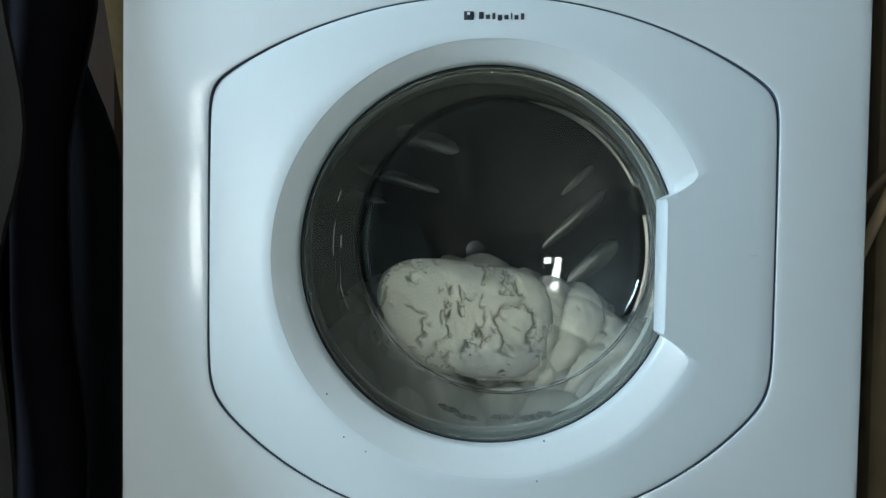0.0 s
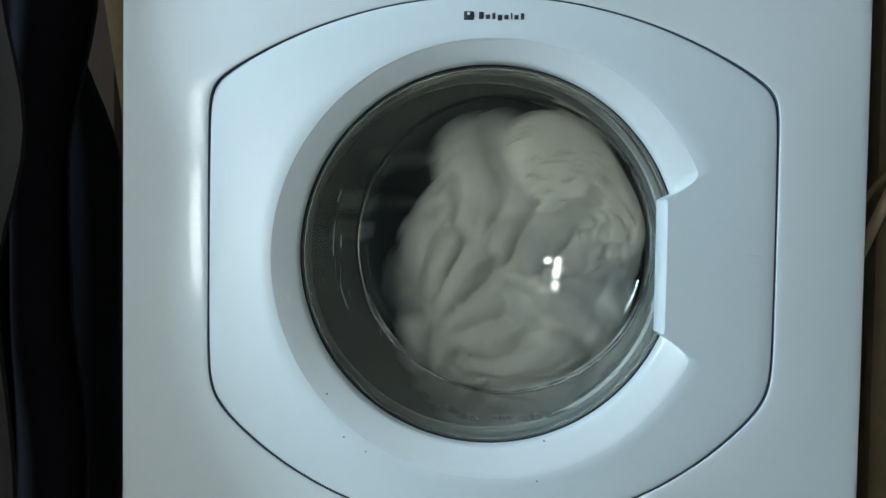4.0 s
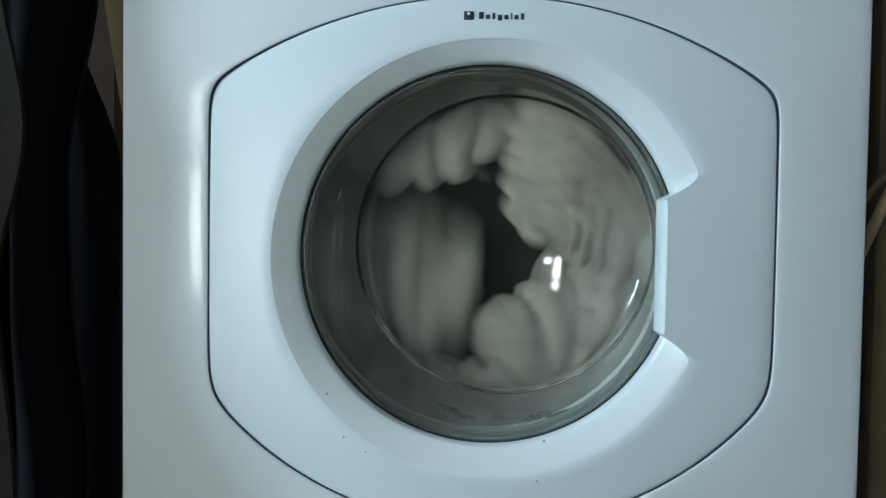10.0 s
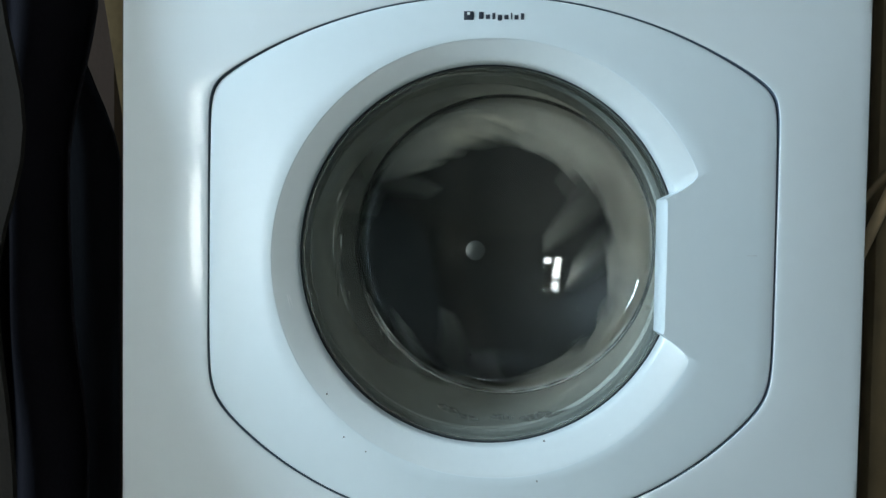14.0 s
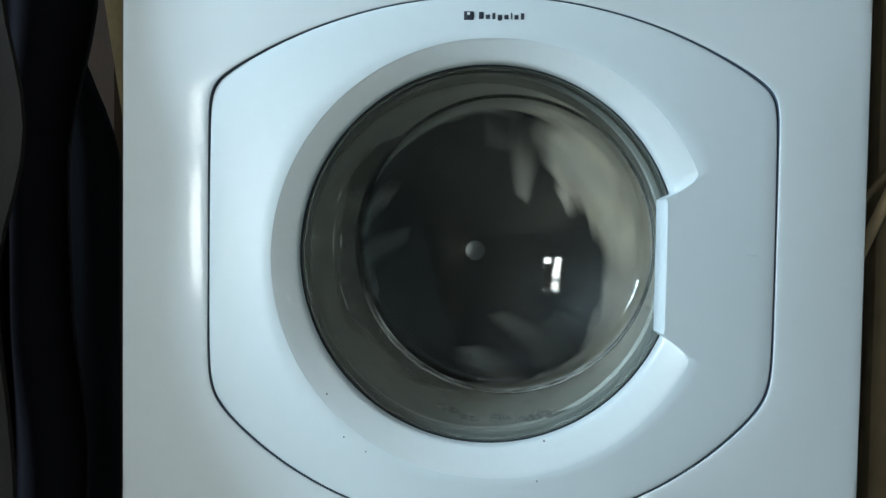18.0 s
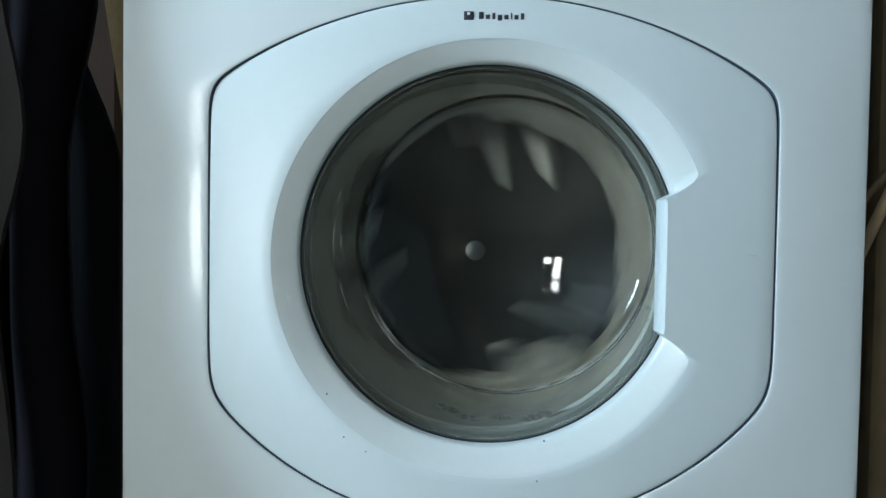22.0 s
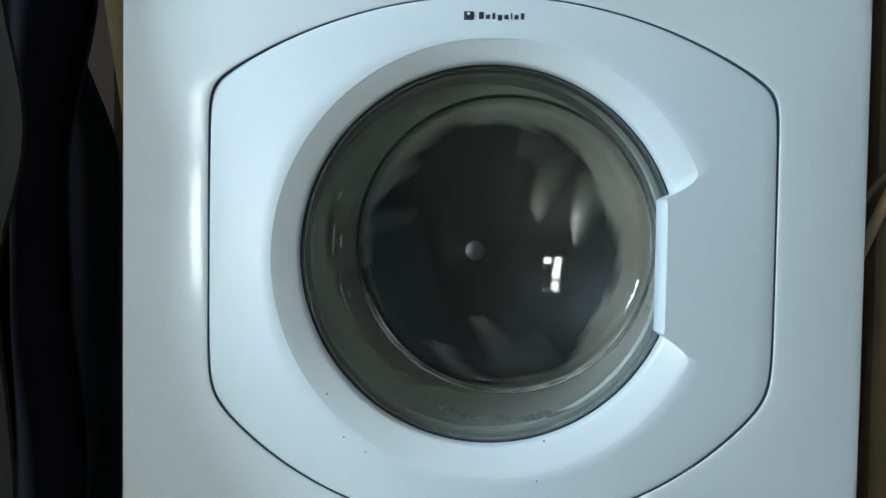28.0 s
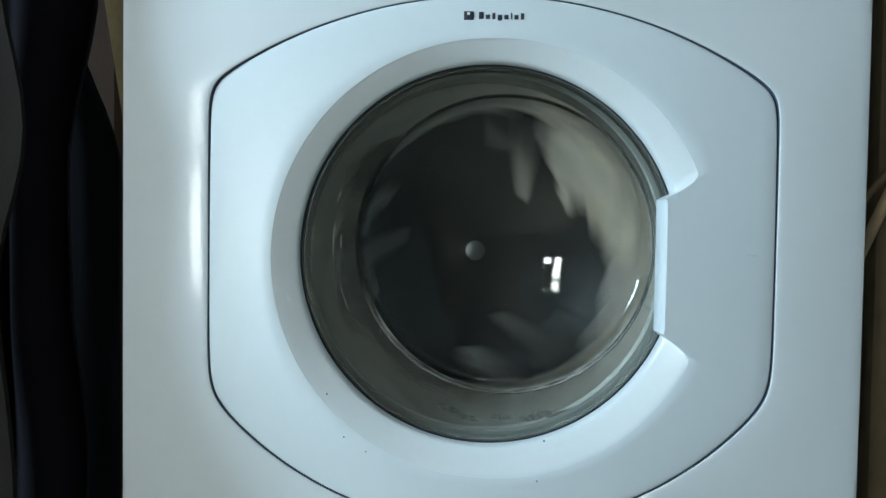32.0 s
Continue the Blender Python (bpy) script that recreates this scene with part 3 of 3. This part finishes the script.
# ---- beside the machine ----
def hanging(name, x0, edge, y, z0, z1, material, label, category, folds, amp, seed=0, lean=0.0):
    """A hanging garment with a folded front, a back and a shaped edge; its hem and pocket flap are parts."""
    def skin_at(u, z, side):
        w = amp * math.sin(folds * 2 * math.pi * u + 0.9 * math.sin(3.1 * z + seed)) * (0.6 + 0.4 * math.sin(5 * u + seed))
        w += 0.5 * amp * noise.noise(Vector((u * 6, z * 5, seed)))
        return (x0 + (edge(z) - x0) * u, y + w + 0.006 * side + lean * smooth01(0.52, 0.27, z), z)
    loops, n = [], 60
    for iz in range(60):
        z = z0 + (z1 - z0) * iz / 59
        loops.append([skin_at(i / (n - 1), z, 0) for i in range(n)] + [skin_at(1 - i / (n - 1), z, 1) for i in range(n)])
    thing = tagged(new(name), label, category)
    part("body", rings(loops), material, thing, "", 60)
    part("hem", rings([[(p[0], p[1] + (-0.0025 if k < n else 0.0025), z0 + dz) for k, p in enumerate(loops[0])] for dz in (-0.004, 0.0, 0.02, 0.024)]), material, thing, "", 60)
    return thing


def hump(z, at, wide):
    return math.exp(-((z - at) / wide) ** 2)


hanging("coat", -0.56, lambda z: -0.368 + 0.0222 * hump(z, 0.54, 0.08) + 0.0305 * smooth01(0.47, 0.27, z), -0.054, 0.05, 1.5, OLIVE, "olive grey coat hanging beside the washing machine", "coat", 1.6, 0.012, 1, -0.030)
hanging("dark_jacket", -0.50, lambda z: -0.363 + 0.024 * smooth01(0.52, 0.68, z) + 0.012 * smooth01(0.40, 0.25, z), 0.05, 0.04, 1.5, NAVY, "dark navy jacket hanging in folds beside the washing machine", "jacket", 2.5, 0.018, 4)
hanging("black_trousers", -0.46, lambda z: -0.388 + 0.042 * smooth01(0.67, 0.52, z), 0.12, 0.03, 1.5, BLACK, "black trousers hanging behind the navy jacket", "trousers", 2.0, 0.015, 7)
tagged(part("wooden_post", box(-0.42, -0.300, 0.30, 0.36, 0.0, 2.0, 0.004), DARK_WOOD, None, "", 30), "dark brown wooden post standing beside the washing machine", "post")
bm = box(-0.012, 0.012, -0.006, 0.006, -0.55, 0.55, 0.003)
plank = tagged(part("plank", bm, BROWN_SLAT, None, "", 30), "brown wooden slat leaning beside the washing machine", "plank")
plank.matrix_world = pose(-0.378, 0.27, 0.549, 0, -9, 0)
tagged(part("wooden_board", box(0.330, 0.62, 0.12, 0.145, 0.0, 1.3, 0.004), WOOD, None, "", 30), "dark brown wooden board standing beside the washing machine", "board")
airer = tagged(new("clothes_airer"), "folded wooden clothes airer leaning beside the washing machine", "clothes airer")
part("leg", box(0.3475, 0.372, 0.075, 0.095, 0.0, 1.1, 0.003), TAN_WOOD, airer)
part("leg", box(0.425, 0.450, 0.075, 0.095, 0.0, 1.1, 0.003), TAN_WOOD, airer)
part("rail", rod((0.3175, 0.062, 0.431), (0.437, 0.062, 0.70), 0.0050), PALE_WOOD, airer, "pale slanting rail")
part("rail", rod((0.322, 0.066, 0.49), (0.430, 0.066, 0.62), 0.0036), TAN_WOOD, airer)

# ---- laundry ----
def cloth(name, half, bend, seed, material, label, amp=0.012, freq=26.0, stretch=(1, 1, 1), power=3.0, fine=5, crack=0.0, cells=0.0, tube=0.0):
    """A wad of folded cloth: a rounded slab with puffed folds and sharp creases, bent to the drum's wall."""
    bm = bmesh.new()
    bmesh.ops.create_icosphere(bm, subdivisions=fine, radius=1)
    off = Vector((seed * 3.17, seed * 1.31, seed * 2.23))
    for v in bm.verts:
        d = v.co.normalized()
        k = sum(abs(c) ** power for c in d) ** (-1 / power)
        p = Vector((d.x * k * half[0], d.y * k * half[1], d.z * k * half[2]))
        nrm = Vector((d.x / half[0], d.y / half[1], d.z / half[2])).normalized()
        q = Vector((p.x * stretch[0], p.y * stretch[1], p.z * stretch[2])) * freq + off
        q += 0.55 * Vector((noise.noise(q * 0.6 + off), noise.noise(q * 0.6 - off), noise.noise(q * 0.6 + 2 * off)))
        fold = abs(noise.noise(q)) ** 0.6 * 1.0 + 0.42 * abs(noise.noise(q * 2.1)) ** 0.7 + 0.14 * noise.noise(q * 5.0)
        if crack:
            g = noise.noise(q * 1.15 + off * 0.3)
            fold -= crack * math.exp(-(g / 0.12) ** 2) * smooth01(-0.15, 0.25, noise.noise(q * 0.8 - off))
        if cells:
            j = (q + 0.16 * Vector((noise.noise(q * 5.5), noise.noise(q * 5.5 + off), noise.noise(q * 5.5 - off)))) * cells
            long_ones = math.exp(-(noise.noise(j * 0.9 + off) / 0.040) ** 2) * smooth01(-0.05, 0.12, noise.noise(j * 0.7 - off))
            short_ones = math.exp(-(noise.noise(j * 2.1 - off) / 0.075) ** 2) * smooth01(0.10, 0.28, noise.noise(j * 1.1 + 3 * off))
            fold = 0.16 * fold + 0.52 - 1.0 * long_ones - 0.8 * short_ones
        if tube:                                       # long rounded folds that fan out from one side
            fan = math.atan2(p.x + 0.02 * noise.noise(p * 14 + off), p.y + 2.1 * half[1]) * tube * 2.2 + 0.9 * noise.noise(p * 16 - off) + seed
            fold = 0.45 * fold + 0.75 * abs(math.sin(fan)) ** 0.55
        big = noise.noise(p * 9 + off)
        p += nrm * (amp * (fold - 0.62) * 1.5 + amp * (0.6 if cells else 1.1) * big)
        if bend:
            a = p.x / bend
            r = bend - p.z
            p = Vector((r * math.sin(a), p.y, bend - r * math.cos(a)))
        v.co = p
    return tagged(part(name, bm, material, None, "", 75), label, "laundry", "laundry in the drum")


KINDS = [("towel", TOWEL, "cream towel crumpled and soaked in the drum"), ("cotton_sheet", COTTON, "white cotton sheet twisted and wet in the drum"),
         ("shirt", GREYWHITE, "greyish white shirt bunched up wet in the drum")]
LUMPS = 12
lumps, slabs = [], []
rnd = random.Random(5)
for i in range(LUMPS):
    nm, mt, lb = KINDS[1 + i % 2]
    half = (0.066 + 0.012 * rnd.random(), 0.072, 0.034 + 0.006 * rnd.random())
    lumps.append(cloth(nm, half, 0.20, 11 + i, mt, lb, 0.013, 30, (1, 0.45, 1), 2.6))
for kind, half, amp, freq, grain, crack, cells, tube in (
        (0, (0.092, 0.060, 0.030), 0.0068, 30, (1, 0.8, 1), 0.0, 1.15, 0.0), (0, (0.092, 0.058, 0.028), 0.012, 22, (0.5, 1.0, 1), 0.15, 0.0, 5.0),
        (1, (0.095, 0.070, 0.030), 0.015, 20, (0.7, 1.0, 1), 0.10, 0.0, 3.5), (1, (0.105, 0.055, 0.030), 0.015, 22, (1.1, 0.4, 1), 0.15, 0.0, 4.5),
        (1, (0.085, 0.060, 0.028), 0.016, 24, (0.5, 1.0, 1), 0.15, 0.0, 5.0), (2, (0.080, 0.060, 0.028), 0.017, 26, (1, 1, 1), 0.25, 0.0, 4.0),
        (1, (0.095, 0.070, 0.028), 0.018, 22, (1.1, 0.4, 1), 0.20, 0.0, 6.0), (1, (0.090, 0.070, 0.028), 0.016, 23, (0.6, 1.0, 1), 0.15, 0.0, 4.0),
        (1, (0.100, 0.065, 0.028), 0.017, 24, (0.5, 1.0, 1), 0.15, 0.0, 5.5)):
    nm, mt, lb = KINDS[kind]
    slabs.append(cloth(nm, half, 0.26, 41 + len(slabs), mt, lb.replace("crumpled", "folded"), amp, freq, grain, 3.2, 7 if cells else 6, crack, cells, tube))


# ---- how things move ----
STEP = 1 / 15


def turn(t):
    """Degrees through which the drum has turned, anticlockwise as seen from the front."""
    # (seconds, turns) along the run-up, then a steady spin of 0.70 s a turn
    marks = ((2.55, -16.35), (2.75, -16.32), (3.0, -16.16), (3.5, -15.75), (8.0, -11.72), (9.0, -10.80), (10.0, -9.05 - 0.75), (10.92, -8.0 - 0.75),
             (11.74, -7.75), (12.5, -6.75), (13.24, -5.75), (13.95, -4.75), (14.64, -3.75), (15.33, -2.75), (16.0, -1.75 - 0.03), (16.7, -0.75))
    if t <= marks[0][0]:
        n = marks[0][1]
    elif t >= 16.7:
        n = -0.75 + (t - 16.7) / 0.70
    else:
        i = max(k for k in range(len(marks) - 1) if marks[k][0] <= t)
        (ta, a), (tb, b) = marks[i], marks[i + 1]

        def slope(k):
            if k == 0:
                return 0.0
            if k >= len(marks) - 1:
                return 1 / 0.70
            return (marks[k + 1][1] - marks[k - 1][1]) / (marks[k + 1][0] - marks[k - 1][0])
        u, h = (t - ta) / (tb - ta), tb - ta
        n = (2 * u ** 3 - 3 * u * u + 1) * a + (u ** 3 - 2 * u * u + u) * h * slope(i) + (3 * u * u - 2 * u ** 3) * b + (u ** 3 - u * u) * h * slope(i + 1)
    return 360 * n + 270 + 70


SLOPE = radians(58)      # the churning load leans against the rising side of the drum


def churn(phase, layer, t, reach):
    """Place of a wad that circulates in the leaning heap: up along the drum's wall, back down over the heap's top."""
    f = phase + 0.93 * radians(turn(t) - turn(3.3))
    rise, wide = smooth01(7.2, 8.6, t), smooth01(9.2, 10.0, t)      # the load climbs, then spreads out as the drum gains speed
    layer += 0.85 * (1 - layer) * wide
    s = (0.112 + 0.012 * wide) * layer * math.cos(f)
    d = (0.062 + 0.022 * rise + 0.038 * wide) * layer * math.sin(f) - 0.052 + 0.027 * rise + 0.010 * wide
    x = s * math.cos(SLOPE) - d * math.sin(SLOPE)
    z = s * math.sin(SLOPE) + d * math.cos(SLOPE)
    k = min(1.0, (reach + 0.022 * wide) / max(1e-6, math.hypot(x, z)))
    return x * k, z * k, f


def on_wall(phi, r, y):
    """Pose of a wad against the drum's wall at the angle phi."""
    c, s = math.cos(phi), math.sin(phi)
    return Matrix(((-s, 0, -c, r * c), (0, 1, 0, y), (c, 0, -s, AXIS + r * s), (0, 0, 0, 1)))


def facing(a, x, y, z, lean):
    """Pose of a slab that shows its flat side to the door."""
    c, s = math.cos(a), math.sin(a)
    m = Matrix(((c, -s, 0, x), (0, 0, -1, y), (s, c, 0, AXIS + z), (0, 0, 0, 1)))
    return m @ pose(0, 0, 0, lean, 0, 0)


def settle(things, start, slots, rest, depths, flat, reach):
    """Rest, ride up with the drum (2.5 to 3.0 s), churn until the load spreads (9.7 to 10.75 s), then ride on the wall in the slots (degrees, radius)."""
    n = len(things)
    lift = radians(turn(2.98) - turn(2.5))
    plan = []                                          # phase and layer of each wad in the churning heap
    for i, (x, z, a) in enumerate(start):
        x, z = x * math.cos(0.5 * lift) - z * math.sin(0.5 * lift), x * math.sin(0.5 * lift) + z * math.cos(0.5 * lift)
        s, d = x * math.cos(SLOPE) + z * math.sin(SLOPE), -x * math.sin(SLOPE) + z * math.cos(SLOPE) + 0.052
        plan.append([math.atan2(d / 0.062, s / 0.112), 0])
    for rank, i in enumerate(sorted(range(n), key=lambda i: plan[i][0])):
        plan[i] = (-math.pi + 2 * math.pi * (rank + 0.5) / n, (1.0, 0.55, 0.85, 0.35)[rank % 4])
    base = radians(turn(10.4))
    left = sorted(slots, key=lambda s: s[1])
    taken = {}
    for i in sorted(range(n), key=lambda i: -math.hypot(*churn(*plan[i], 10.4, reach)[:2])):
        x, z, _ = churn(*plan[i], 10.4, reach)
        taken[i] = min(left, key=lambda s: (x - 0.15 * math.cos(radians(s[0]) + base)) ** 2 + (z - 0.15 * math.sin(radians(s[0]) + base)) ** 2)
        left.remove(taken[i])
    for i in range(n):
        slot_a, slot_r, squeeze = taken[i]
        x0, z0, a0 = start[i]
        rows = []
        for k in range(int(round(32.0 / STEP)) + 1):
            t = k * STEP
            up = radians(turn(min(t, 3.1)) - turn(2.5))
            c, s = math.cos(up), math.sin(up)
            x, z, a = x0 * c - z0 * s, x0 * s + z0 * c, a0 + up
            loose = smooth01(2.96, 3.5, t)
            if loose > 0:
                xc, zc, f = churn(*plan[i], t, reach)
                x, z, a = x + (xc - x) * loose, z + (zc - z) * loose, a + loose * (f - plan[i][0])
            w = smooth01(9.5 + 0.5 * (0.37 * i % 1), 10.5 + 0.25 * (0.61 * i % 1), t)
            gape = smooth01(9.5, 9.88, t) * (1 - smooth01(10.1, 10.6, t))
            phi = radians(slot_a + turn(t))
            sag = (0.030 - 0.027 * smooth01(11.0, 16.0, t)) * (1.0 + 30 * squeeze)
            r = slot_r + (squeeze + 0.005) * smooth01(11.0, 16.0, t) - sag * max(0.0, math.sin(phi + 0.25)) ** 1.5 + 0.004
            y = rest[i] + (depths[i] - rest[i]) * loose
            if flat:
                free = facing(a, x, y, z, 8 * math.sin(a - a0) - 10)
            else:
                free = on_wall(a - math.pi / 2, 0, y)
                free.translation = Vector((x, y, AXIS + z))
            ride = on_wall(phi, r, 0.264 if flat else 0.26)
            q = free.to_quaternion().slerp(ride.to_quaternion(), w)
            p = free.translation.lerp(ride.translation, w)
            if gape > 0:      # the load parts on the falling side as it spreads
                side_on = smooth01(0.075, -0.055, p.x)
                p.x += 0.026 * gape
                p.z += 0.085 * gape * side_on * max(-1.0, min(1.0, (p.z - AXIS + 0.020) / 0.035))
                far_out = max(1.0, math.hypot(p.x, p.z - AXIS) / 0.188)
                p.x, p.z = p.x / far_out, AXIS + (p.z - AXIS) / far_out
            rows.append((t, Matrix.LocRotScale(p, q, None)))
        walk(things[i], rows)


def motions():
    walk(drum, [(k * STEP, Matrix.Translation((0, 0, AXIS)) @ pose(0, 0, 0, 0, -turn(k * STEP), 0)) for k in range(int(32 / STEP) + 1)])
    lump_start = [(-0.146, -0.125, 0.2), (-0.079, -0.149, 0.1), (-0.005, -0.182, 0.0), (0.08, -0.16, -0.2), (0.149, -0.126, 0.4), (-0.081, -0.101, 0.3),
                  (-0.025, -0.103, 0.2), (0.062, -0.106, -0.3), (0.1, -0.097, 0.5), (-0.04, -0.05, 0.1), (0.022, -0.054, -0.2), (-0.081, -0.081, -0.3)]
    heap = (0.036, 0.016, -0.006, 0.014, -0.008, 0.012, -0.004, 0.022, -0.010, 0.010, -0.002, 0.030)     # how far each wad bulges inwards at first
    slots = [(30 * j + 8 * math.sin(5.0 * j), 0.200 - heap[j], 0.22 * max(0.0, heap[j]) + 0.003) for j in range(LUMPS)]
    deep = [0.245 + 0.010 * (i % 3) for i in range(LUMPS)]
    settle(lumps, lump_start, slots, deep, deep, False, 0.165)
    slab_start = [(-0.018, -0.064, -0.12), (0.108, -0.106, -0.72), (-0.112, -0.150, 0.70), (0.000, -0.184, 0.02), (0.122, -0.152, -0.65), (-0.02, -0.085, -0.1), (0.045, -0.095, -0.4), (-0.070, -0.120, 0.3), (0.04, -0.150, 0.1)]
    wall_slots = [(10, 0.150, 0.003), (48, 0.188, 0.004), (90, 0.180, 0.006), (130, 0.192, 0.004), (172, 0.184, 0.005), (210, 0.194, 0.004), (250, 0.178, 0.006), (290, 0.191, 0.004), (330, 0.184, 0.005)]
    settle(slabs, slab_start, wall_slots, [0.174, 0.182, 0.186, 0.142, 0.182, 0.246, 0.228, 0.215, 0.205], [0.188, 0.200, 0.196, 0.192, 0.205, 0.246, 0.228, 0.215, 0.205], True, 0.150)


motions()
